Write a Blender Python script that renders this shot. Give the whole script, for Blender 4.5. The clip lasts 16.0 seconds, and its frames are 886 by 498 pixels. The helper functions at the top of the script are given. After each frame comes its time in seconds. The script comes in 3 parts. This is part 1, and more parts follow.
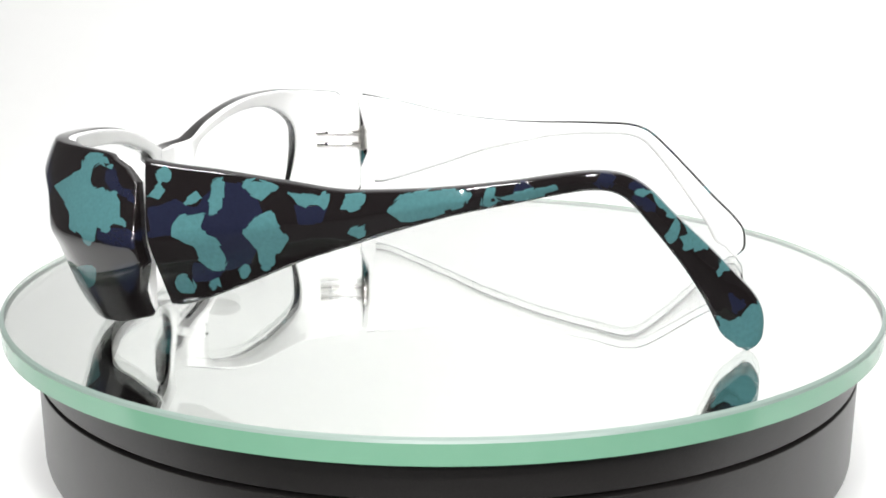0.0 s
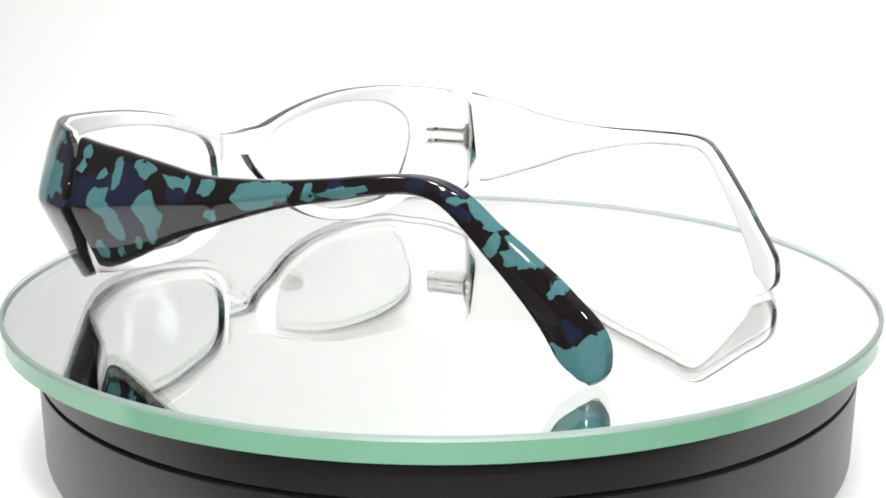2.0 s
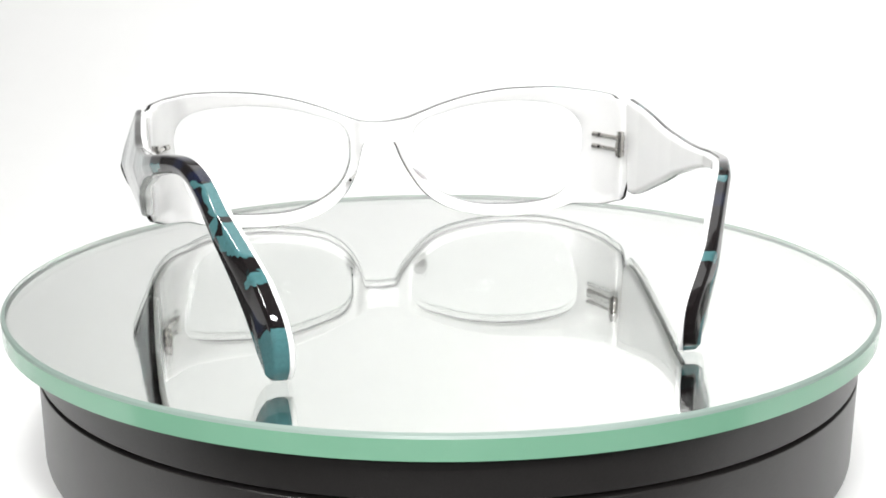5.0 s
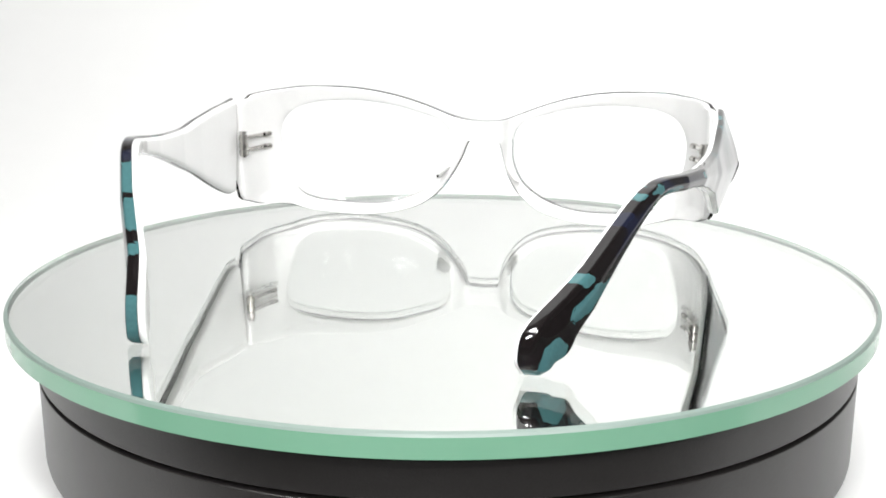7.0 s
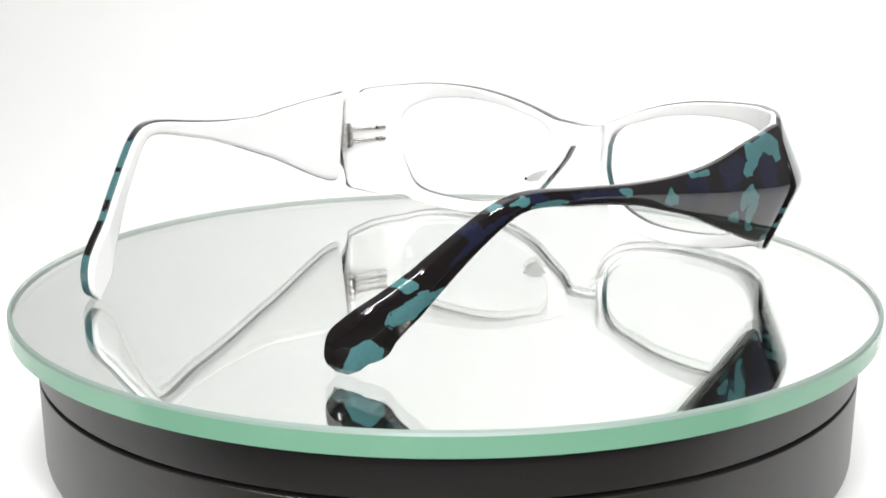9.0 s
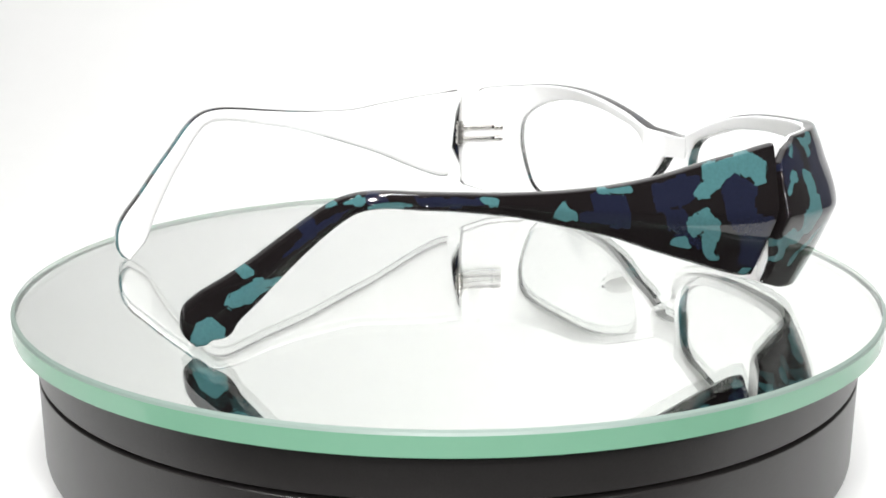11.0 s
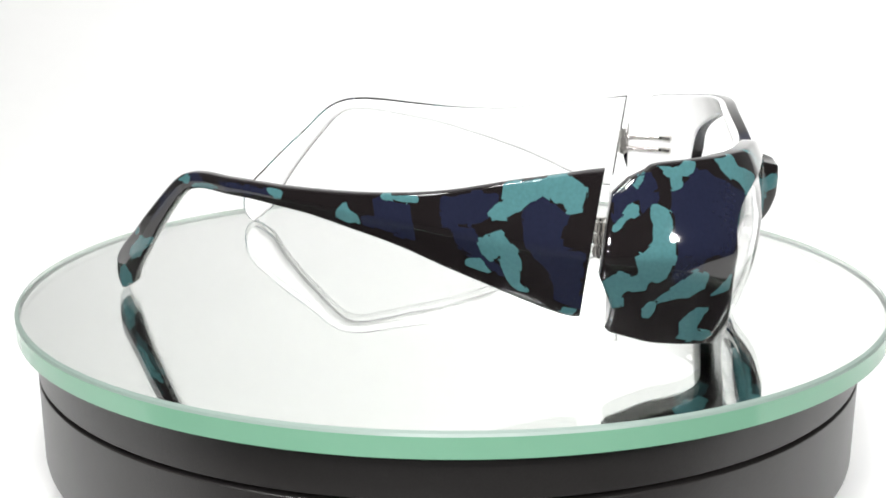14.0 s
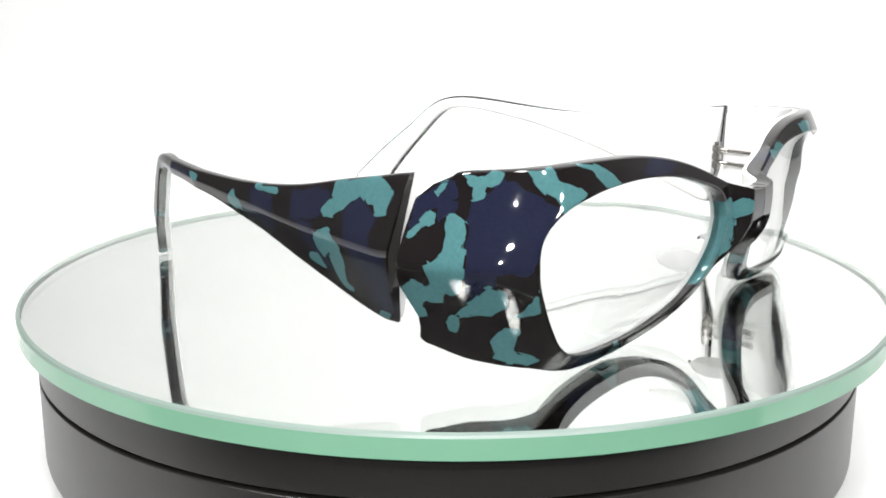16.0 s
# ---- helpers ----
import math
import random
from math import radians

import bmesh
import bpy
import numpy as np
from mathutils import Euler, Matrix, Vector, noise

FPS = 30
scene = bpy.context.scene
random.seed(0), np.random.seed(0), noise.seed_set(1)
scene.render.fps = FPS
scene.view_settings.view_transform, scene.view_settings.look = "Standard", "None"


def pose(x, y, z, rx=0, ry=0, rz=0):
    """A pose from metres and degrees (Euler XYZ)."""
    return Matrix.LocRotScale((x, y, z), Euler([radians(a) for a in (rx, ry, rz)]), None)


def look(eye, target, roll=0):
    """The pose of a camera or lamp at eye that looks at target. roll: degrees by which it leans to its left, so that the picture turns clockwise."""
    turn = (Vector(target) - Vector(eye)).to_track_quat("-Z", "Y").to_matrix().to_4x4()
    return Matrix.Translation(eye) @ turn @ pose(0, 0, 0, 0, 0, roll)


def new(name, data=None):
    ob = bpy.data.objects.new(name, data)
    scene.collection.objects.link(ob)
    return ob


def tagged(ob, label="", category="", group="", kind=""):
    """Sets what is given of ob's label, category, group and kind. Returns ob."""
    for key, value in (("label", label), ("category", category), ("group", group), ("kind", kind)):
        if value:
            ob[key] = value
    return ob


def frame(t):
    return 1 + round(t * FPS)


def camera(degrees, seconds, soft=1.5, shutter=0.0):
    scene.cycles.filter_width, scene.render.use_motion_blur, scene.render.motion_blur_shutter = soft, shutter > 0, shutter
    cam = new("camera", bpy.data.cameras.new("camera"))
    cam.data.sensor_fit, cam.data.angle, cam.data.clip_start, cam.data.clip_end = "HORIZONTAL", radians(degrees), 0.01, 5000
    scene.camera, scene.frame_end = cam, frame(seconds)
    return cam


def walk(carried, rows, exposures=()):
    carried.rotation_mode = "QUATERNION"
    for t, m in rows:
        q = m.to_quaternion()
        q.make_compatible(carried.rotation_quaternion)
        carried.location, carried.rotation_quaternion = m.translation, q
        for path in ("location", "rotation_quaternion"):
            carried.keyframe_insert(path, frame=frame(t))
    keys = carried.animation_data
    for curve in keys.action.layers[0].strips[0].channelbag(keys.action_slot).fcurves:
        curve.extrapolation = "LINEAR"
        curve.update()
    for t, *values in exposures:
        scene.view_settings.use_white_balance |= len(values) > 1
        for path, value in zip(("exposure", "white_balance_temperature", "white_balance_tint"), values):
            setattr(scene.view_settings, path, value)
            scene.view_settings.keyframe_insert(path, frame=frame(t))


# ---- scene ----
MM = 0.001
FLOOR = -0.043

cam = camera(45.71, 16.0, soft=1.8)
CAM = pose(0, -0.2536, 0.0664, 90 - 13.546, 0, 0.265)
walk(cam, [(0, CAM), (16, CAM)], [(0, 0.02), (3.5, -0.02), (6.5, -0.05), (9, -0.06), (12, 0.0), (14.5, 0.04), (16, 0.12)])

# world and lamps: a white paper sweep under a softbox, with added fill lamps, and an unseen dim room made up behind the
# camera
world = bpy.data.worlds.new("studio_air")
scene.world = world
world.use_nodes = True
world.node_tree.nodes["Background"].inputs[0].default_value = (0.95, 1.0, 0.98, 1)
world.node_tree.nodes["Background"].inputs[1].default_value = 0.25


def area(name, eye, target, size, power, size_y=None, color=(1, 1, 1), shape="RECTANGLE"):
    la = bpy.data.lights.new(name, "AREA")
    la.shape, la.size, la.energy, la.color = shape, size, power, color
    la.size_y = size_y or size
    ob = new(name, la)
    ob.matrix_world = look(eye, target)
    return ob


area("softbox_top", (0.04, 0.12, 0.66), (0.0, 0.1, 0), 0.7, 3.2, 0.7)
# two unseen fills, added to set how bright the sweep is on each side
area("fill_back_left", (-0.45, 0.1, 0.45), (0.0, 0.5, 0.15), 0.25, 0.08, 0.35)
area("fill_back_right", (0.45, 0.1, 0.45), (0.46, 0.6, 0.22), 0.25, 1.7, 0.35)
# a loose array of bright lamps over the camera
for az, el, size, power in ((-38, 45, 0.05, 0.6), (-3, 48, 0.05, 0.7), (-5, 27, 0.02, 0.45), (12, 35, 0.02, 0.35), (29, 24, 0.02, 0.45), (-8, 19, 0.014, 0.6)):
    a, b = radians(el), radians(az)
    area("spot_lamp", (0.42 * math.sin(b) * math.cos(a), -0.42 * math.cos(b) * math.cos(a), 0.42 * math.sin(a) + 0.02), (0, 0, 0.02), size, power, shape="DISK")


# ---- materials ----
def material(name, base, rough=0.4, metal=0.0, grain=0.0, scale=400.0, bump=0.0, coat=0.0, spec=0.5, transmission=0.0, ior=1.5, sss=0.0, stain=0.0):
    m = bpy.data.materials.new(name)
    m.use_nodes = True
    nt = m.node_tree
    b = nt.nodes["Principled BSDF"]
    b.inputs["Base Color"].default_value = (*base, 1)
    b.inputs["Roughness"].default_value = rough
    b.inputs["Metallic"].default_value = metal
    b.inputs["IOR"].default_value = ior
    b.inputs["Specular IOR Level"].default_value = spec
    b.inputs["Transmission Weight"].default_value = transmission
    b.inputs["Coat Weight"].default_value = coat
    b.inputs["Coat Roughness"].default_value = 0.03
    if sss:
        b.inputs["Subsurface Weight"].default_value = sss
        b.inputs["Subsurface Radius"].default_value = (0.003, 0.003, 0.003)
        b.inputs["Subsurface Scale"].default_value = 1.0
    tc = nt.nodes.new("ShaderNodeTexCoord")
    if grain or stain:
        n1 = nt.nodes.new("ShaderNodeTexNoise")
        n1.inputs["Scale"].default_value = scale
        n1.inputs["Detail"].default_value = 4
        n2 = nt.nodes.new("ShaderNodeTexNoise")
        n2.inputs["Scale"].default_value = scale * 0.06
        n2.inputs["Detail"].default_value = 3
        nt.links.new(tc.outputs["Object"], n1.inputs["Vector"])
        nt.links.new(tc.outputs["Object"], n2.inputs["Vector"])
        r1 = nt.nodes.new("ShaderNodeMapRange")
        r1.inputs["To Min"].default_value, r1.inputs["To Max"].default_value = 1 - grain, 1 + grain
        r2 = nt.nodes.new("ShaderNodeMapRange")
        r2.inputs["To Min"].default_value, r2.inputs["To Max"].default_value = 1 - stain, 1 + stain
        nt.links.new(n1.outputs["Fac"], r1.inputs["Value"])
        nt.links.new(n2.outputs["Fac"], r2.inputs["Value"])
        mul = nt.nodes.new("ShaderNodeMath")
        mul.operation = "MULTIPLY"
        nt.links.new(r1.outputs[0], mul.inputs[0])
        nt.links.new(r2.outputs[0], mul.inputs[1])
        vm = nt.nodes.new("ShaderNodeVectorMath")
        vm.operation = "SCALE"
        vm.inputs[0].default_value = base
        nt.links.new(mul.outputs[0], vm.inputs["Scale"])
        nt.links.new(vm.outputs[0], b.inputs["Base Color"])
        if bump:
            bp = nt.nodes.new("ShaderNodeBump")
            bp.inputs["Strength"].default_value = bump
            bp.inputs["Distance"].default_value = 0.0002
            nt.links.new(n1.outputs["Fac"], bp.inputs["Height"])
            nt.links.new(bp.outputs[0], b.inputs["Normal"])
    return m


def camo_material():
    """Polished cellulose acetate: teal and navy flakes in near-black, from the two flake fields on the mesh."""
    m = material("camouflage_acetate", (0.02, 0.02, 0.02), rough=0.04)
    nt = m.node_tree
    b = nt.nodes["Principled BSDF"]
    tc = nt.nodes.new("ShaderNodeTexCoord")
    warp = nt.nodes.new("ShaderNodeTexNoise")
    warp.inputs["Scale"].default_value = 420
    warp.inputs["Detail"].default_value = 2
    nt.links.new(tc.outputs["Object"], warp.inputs["Vector"])
    cell = nt.nodes.new("ShaderNodeTexVoronoi")
    cell.inputs["Scale"].default_value = 430
    nt.links.new(tc.outputs["Object"], cell.inputs["Vector"])
    split = nt.nodes.new("ShaderNodeSeparateColor")
    nt.links.new(cell.outputs["Color"], split.inputs[0])
    jag = nt.nodes.new("ShaderNodeMath")
    jag.operation = "MULTIPLY_ADD"
    jag.inputs[1].default_value = 0.55
    nt.links.new(split.outputs[0], jag.inputs[0])
    half = nt.nodes.new("ShaderNodeMath")
    half.operation = "MULTIPLY"
    half.inputs[1].default_value = 0.45
    nt.links.new(warp.outputs["Fac"], half.inputs[0])
    nt.links.new(half.outputs[0], jag.inputs[2])
    blot = nt.nodes.new("ShaderNodeTexNoise")
    blot.inputs["Scale"].default_value = 1500
    nt.links.new(tc.outputs["Object"], blot.inputs["Vector"])

    def mask(attr, amp):
        a = nt.nodes.new("ShaderNodeAttribute")
        a.attribute_name = attr
        s = nt.nodes.new("ShaderNodeMath")
        s.operation = "MULTIPLY_ADD"
        s.inputs[1].default_value, s.inputs[2].default_value = amp, 0.22 - 0.5 * amp
        nt.links.new(jag.outputs[0], s.inputs[0])
        t = nt.nodes.new("ShaderNodeMath")
        nt.links.new(a.outputs["Fac"], t.inputs[0])
        nt.links.new(s.outputs[0], t.inputs[1])
        r = nt.nodes.new("ShaderNodeMapRange")
        r.inputs["From Min"].default_value, r.inputs["From Max"].default_value = -0.05, 0.05
        nt.links.new(t.outputs[0], r.inputs["Value"])
        return r.outputs[0]

    def mix(fac, a, c):
        x = nt.nodes.new("ShaderNodeMix")
        x.data_type = "RGBA"
        nt.links.new(fac, x.inputs["Factor"])
        if isinstance(a, tuple):
            x.inputs[6].default_value = (*a, 1)
        else:
            nt.links.new(a, x.inputs[6])
        x.inputs[7].default_value = (*c, 1)
        return x.outputs[2]

    c = mix(mask("navy", 1.3), (0.0085, 0.0068, 0.007), (0.0105, 0.0122, 0.0265))
    c = mix(mask("teal", 1.15), c, (0.054, 0.140, 0.147))
    v = nt.nodes.new("ShaderNodeMapRange")
    v.inputs["To Min"].default_value, v.inputs["To Max"].default_value = 0.8, 1.2
    nt.links.new(blot.outputs["Fac"], v.inputs["Value"])
    vm = nt.nodes.new("ShaderNodeVectorMath")
    vm.operation = "SCALE"
    nt.links.new(c, vm.inputs[0])
    nt.links.new(v.outputs[0], vm.inputs["Scale"])
    nt.links.new(vm.outputs[0], b.inputs["Base Color"])
    return m


CAMO = camo_material()
WHITE = material("milk_white_acetate", (0.92, 0.915, 0.90), rough=0.12, grain=0.02, scale=900, stain=0.03, coat=0.2, sss=0.3)
LENS = material("clear_lens", (0.985, 0.99, 0.985), rough=0.0, transmission=1.0, ior=1.25)
STEEL = material("hinge_steel", (0.62, 0.60, 0.57), rough=0.22, metal=1.0, grain=0.08, scale=2500, bump=0.1)
GLASS = material("plate_glass", (0.975, 0.988, 0.978), rough=0.0, transmission=1.0, ior=1.5)
MIRROR = material("silvering", (0.95, 0.96, 0.945), rough=0.0, metal=1.0)


def rim_glass():
    """The green edge of plate glass: it scatters green, and lets some light through."""
    m = material("green_glass_rim", (0.66, 0.86, 0.75), rough=0.1, transmission=1.0, ior=1.5)
    nt = m.node_tree
    clear, out = nt.nodes["Principled BSDF"], nt.nodes["Material Output"]
    t = nt.nodes.new("ShaderNodeBsdfTranslucent")
    t.inputs[0].default_value = (0.8, 0.93, 0.86, 1)
    g = nt.nodes.new("ShaderNodeBsdfPrincipled")
    g.inputs["Roughness"].default_value = 0.1
    tc = nt.nodes.new("ShaderNodeTexCoord")
    n = nt.nodes.new("ShaderNodeTexNoise")
    n.inputs["Scale"].default_value = 90
    nt.links.new(tc.outputs["Object"], n.inputs["Vector"])
    ramp = nt.nodes.new("ShaderNodeMix")
    ramp.data_type = "RGBA"
    ramp.inputs[6].default_value, ramp.inputs[7].default_value = (0.30, 0.71, 0.455, 1), (0.37, 0.79, 0.53, 1)
    nt.links.new(n.outputs["Fac"], ramp.inputs["Factor"])
    nt.links.new(ramp.outputs[2], g.inputs["Base Color"])
    a, b = nt.nodes.new("ShaderNodeMixShader"), nt.nodes.new("ShaderNodeMixShader")
    a.inputs[0].default_value, b.inputs[0].default_value = 0.2, 0.42
    nt.links.new(clear.outputs[0], a.inputs[1])
    nt.links.new(t.outputs[0], a.inputs[2])
    nt.links.new(a.outputs[0], b.inputs[1])
    nt.links.new(g.outputs[0], b.inputs[2])
    nt.links.new(b.outputs[0], out.inputs["Surface"])
    return m


RIM = rim_glass()
ARRIS = material("ground_arris", (0.26, 0.34, 0.30), rough=0.35, transmission=0.3)
BLACK = material("black_plastic", (0.017, 0.0155, 0.015), rough=0.36, grain=0.25, scale=2600, bump=0.22, spec=0.4, stain=0.12)
GROOVE = material("groove_black", (0.004, 0.004, 0.004), rough=0.7, grain=0.1, spec=0.1)
PAPER = material("white_paper", (0.9, 0.9, 0.89), rough=0.9, grain=0.012, scale=60, stain=0.02, spec=0.1)
PANEL = material("grey_panel", (0.22, 0.22, 0.22), rough=0.9, grain=0.03, scale=40, stain=0.04, spec=0.1)
DARK_SLAB = material("dark_slab_black", (0.03, 0.03, 0.03), rough=0.6, grain=0.1, scale=60, stain=0.1)
DIM_GREY = material("dim_grey", (0.16, 0.16, 0.16), rough=0.8, grain=0.05, scale=20, stain=0.08)


# ---- mesh helpers ----
def mesh_object(name, verts, faces, mat, parent=None, label="", fields=None, smooth=True, crease=38):
    me = bpy.data.meshes.new(name)
    me.from_pydata([tuple(v) for v in verts], [], faces)
    me.update()
    bm = bmesh.new()
    bm.from_mesh(me)
    bmesh.ops.recalc_face_normals(bm, faces=bm.faces[:])
    bm.to_mesh(me)
    bm.free()
    me.materials.append(mat)
    if smooth:
        me.shade_smooth()
        me.set_sharp_from_angle(angle=radians(crease))
    for key, values in (fields or {}).items():
        me.attributes.new(key, "FLOAT", "POINT").data.foreach_set("value", np.asarray(values, dtype=np.float32))
    ob = new(name, me)
    if parent is not None:
        ob.parent = parent
    if label:
        ob["label"] = label
    return ob


def part(name, bm, mat, parent, label="", smooth=True):
    me = bpy.data.meshes.new(name)
    bmesh.ops.recalc_face_normals(bm, faces=bm.faces[:])
    bm.to_mesh(me)
    bm.free()
    me.materials.append(mat)
    if smooth:
        me.shade_smooth()
        me.set_sharp_from_angle(angle=radians(35))
    ob = new(name, me)
    ob.parent = parent
    if label:
        ob["label"] = label
    return ob


def lathe(name, profile, mat, parent=None, label="", n=192, centre=(0, 0), closed=False):
    """Turns a profile of (radius, height) in mm about the vertical."""
    verts, faces = [], []
    k = len(profile)
    for i in range(n):
        a = 2 * math.pi * i / n
        for r, z in profile:
            verts.append(((centre[0] + r * math.cos(a)) * MM, (centre[1] + r * math.sin(a)) * MM, z * MM))
    for i in range(n):
        j = (i + 1) % n
        for p in range(k if closed else k - 1):
            q = (p + 1) % k
            faces.append((i * k + p, j * k + p, j * k + q, i * k + q))
    if not closed:
        if profile[0][0] > 0:
            faces.append([i * k for i in range(n)])
        if profile[-1][0] > 0:
            faces.append([i * k + k - 1 for i in range(n)])
    return mesh_object(name, verts, faces, mat, parent, label, crease=14)


def spline(points, per=8):
    """A smooth open curve through the points."""
    p = np.asarray(points, float)
    p = np.vstack([2 * p[0] - p[1], p, 2 * p[-1] - p[-2]])
    out = []
    for i in range(1, len(p) - 2):
        for u in np.arange(per) / per:
            a, b, c, d = p[i - 1:i + 3]
            out.append(0.5 * (2 * b + (c - a) * u + (2 * a - 5 * b + 4 * c - d) * u * u + (3 * b - a - 3 * c + d) * u ** 3))
    out.append(p[-2])
    return np.array(out)


def flakes(uv, outlines):
    """A field over points (u, v) in mm: the distance to the nearest flake's outline, above 0 inside."""
    f = np.full(len(uv), -9.0)
    for ring in outlines:
        p = np.asarray(ring, float)
        near, odd = np.full(len(uv), 1e9), np.zeros(len(uv), bool)
        for a, b in zip(p, np.roll(p, -1, axis=0)):
            d = b - a
            k = np.clip(((uv - a) @ d) / max(d @ d, 1e-9), 0, 1)
            near = np.minimum(near, np.hypot(*(uv - a - k[:, None] * d).T))
            if abs(d[1]) > 1e-9:
                cross = (a[1] > uv[:, 1]) != (b[1] > uv[:, 1])
                odd ^= cross & (uv[:, 0] < a[0] + (uv[:, 1] - a[1]) * d[0] / d[1])
        f = np.maximum(f, np.where(odd, near, -near))
    return f


# ---- studio ----
def studio():
    prof = [(y, FLOOR) for y in (-0.108, 0.0, 0.25)]
    prof += [(0.25 + 0.3 * math.sin(a), FLOOR + 0.3 - 0.3 * math.cos(a)) for a in np.linspace(0.15, math.pi / 2, 12)]
    prof += [(0.55, 0.9)]
    verts = [(x, y, z) for y, z in prof for x in (-0.75, 0.75)]
    faces = [(2 * i, 2 * i + 1, 2 * i + 3, 2 * i + 2) for i in range(len(prof) - 1)]
    ob = mesh_object("backdrop", verts, faces, PAPER)
    tagged(ob, "seamless white paper sweep, evenly lit", "backdrop", kind="structure")

    def slab(name, lo, hi, mat, label):
        bm = bmesh.new()
        bmesh.ops.create_cube(bm, size=1)
        for v in bm.verts:
            v.co = [lo[i] + (v.co[i] + 0.5) * (hi[i] - lo[i]) for i in range(3)]
        me = bpy.data.meshes.new(name)
        bm.to_mesh(me)
        bm.free()
        me.materials.append(mat)
        tagged(new(name, me), label, "wall", kind="structure")

    # unseen black slab past the paper's front edge, added to dim the plinth's reflections
    slab("dark_slab", (-0.76, -0.95, FLOOR - 0.03), (0.76, 0.55, FLOOR - 0.004), DARK_SLAB, "unseen near-black slab, added to darken what the plinth reflects")
    # unseen side panels, added so the acetate and lining get less side light
    slab("shade_panel_west", (-0.79, -0.95, FLOOR), (-0.76, 0.6, 0.94), PANEL, "unseen dark grey panel, added to darken side light and reflections")
    slab("shade_panel_east", (0.76, -0.95, FLOOR), (0.79, 0.6, 0.94), PANEL, "unseen dark grey panel, added to darken side light and reflections")
    # unseen slab behind the camera, added so that side reflects dim grey
    slab("dim_slab_south", (-0.79, -0.98, FLOOR), (0.79, -0.95, 0.94), DIM_GREY, "unseen grey slab, added to keep reflections of the camera side dim")
    # unseen white lid over the set, added as a reflector
    slab("bounce_top", (-0.79, -0.98, 0.94), (0.79, 0.6, 0.97), PAPER, "unseen white panel overhead, added to bounce light down")


studio()


# ---- turntable ----
def turntable():
    th = tagged(new("turntable"), "round black plastic display turntable with a fine groove", "turntable")
    th.location = (0, 0, FLOOR)
    up = -FLOOR / MM
    lathe("plinth", [(60, 0), (86.8, 0.0), (91.3, 1.5), (94.3, 4.5), (95.8, 8.2), (96.0, 8.5), (96.7, 9.0), (96.8, 9.6), (96.8, 28.05), (96.65, 28.2), (60, 28.2)], BLACK, th, "black plastic lower body")
    lathe("groove_ring", [(60, 28.2), (93.6, 28.2), (93.6, 29.2), (60, 29.2)], GROOVE, th, "dark recessed groove")
    lathe("platter", [(60, 29.2), (96.65, 29.2), (96.8, 29.35), (96.8, up - 6.3), (96.2, up - 5.7), (60, up - 5.7)], BLACK, th, "black plastic upper ring")
    lathe("seam", [(95.7, 8.1), (96.1, 8.3), (95.8, 8.6)], GROOVE, th, "thin dark seam")
    lathe("pad", [(0.5, up - 5.7), (88, up - 5.7), (88, up - 4.75), (0.5, up - 4.75)], GROOVE, th, "thin black rubber pad")
    return th


turntable()

PLATE = (-1.11, -1.25)


def glass_plate():
    th = tagged(new("glass_plate"), "round mirrored glass plate with a polished green edge", "glass plate")
    pane = lathe("pane", [(0.0, 0.0), (60, 0.0), (101.1, 0.0), (101.75, -0.3), (102.05, -0.75), (102.05, -4.5), (60, -4.5), (0.0, -4.5)], GLASS, th, "clear plate glass with a green polished edge", centre=PLATE)
    pane.data.materials.append(RIM)
    pane.data.materials.append(ARRIS)
    for f in pane.data.polygons:
        if abs(f.normal.z) < 0.95:
            f.material_index = 2 if f.center.z > -0.0008 else 1
    back = lathe("silver_backing", [(0.0, -4.53), (101.7, -4.53), (101.7, -4.7), (0.0, -4.7)], MIRROR, th, "silvered mirror backing, painted dark behind", centre=PLATE)
    back.data.materials.append(GROOVE)
    for f in back.data.polygons:
        if f.center.z < -0.00455:
            f.material_index = 1
    return th


plate = glass_plate()

# ---- eyeglasses ----
glasses = tagged(new("eyeglasses"), "wraparound eyeglasses, teal, navy and black camouflage acetate over white, temples open", "eyeglasses")
SHIFT = np.array([-3.98, 44.2, 0.0])

# the front's plan at its ridge, from the bridge to the hinge
PLAN = spline([(0, 29.5), (20, 28.8), (40, 27.6), (50, 26.3), (56, 24.9), (61.5, 22.5), (66, 18.9), (69.7, 14.4), (72.1, 9.3), (73.7, 4.2), (74.6, 0), (75.2, -3.5)], 10)
PLAN_S = np.concatenate([[0], np.cumsum(np.hypot(*np.diff(PLAN, axis=0).T))])
TAN = np.gradient(PLAN, PLAN_S, axis=0)
TAN /= np.linalg.norm(TAN, axis=1)[:, None]


def on_plan(s):
    x, y = np.interp(s, PLAN_S, PLAN[:, 0]), np.interp(s, PLAN_S, PLAN[:, 1])
    tx, ty = np.interp(s, PLAN_S, TAN[:, 0]), np.interp(s, PLAN_S, TAN[:, 1])
    return x, y, -ty, tx


def s_of(x=None, y=None):
    return float(np.interp(x, PLAN[:, 0], PLAN_S)) if x is not None else float(np.interp(-y, -PLAN[:, 1], PLAN_S))


def bowed(z):
    return np.where(z > 26, 0.021, 0.014) * (z - 26) ** 2


def depths(s, z):
    """Depth below the ridge's plan of the front's outer face and of its inner face."""
    w = np.clip((s - 54) / 22, 0, 1)
    w = w * w * (3 - 2 * w)
    ridge = np.sqrt((z - 22.5) ** 2 + 1.2) - 1.1
    bow = bowed(z)
    outer = (1 - w) * bow + w * 0.43 * ridge
    inner = (1 - w) * (4.4 + bow) + w * 8.2
    return outer, np.maximum(inner, outer + 2.2)


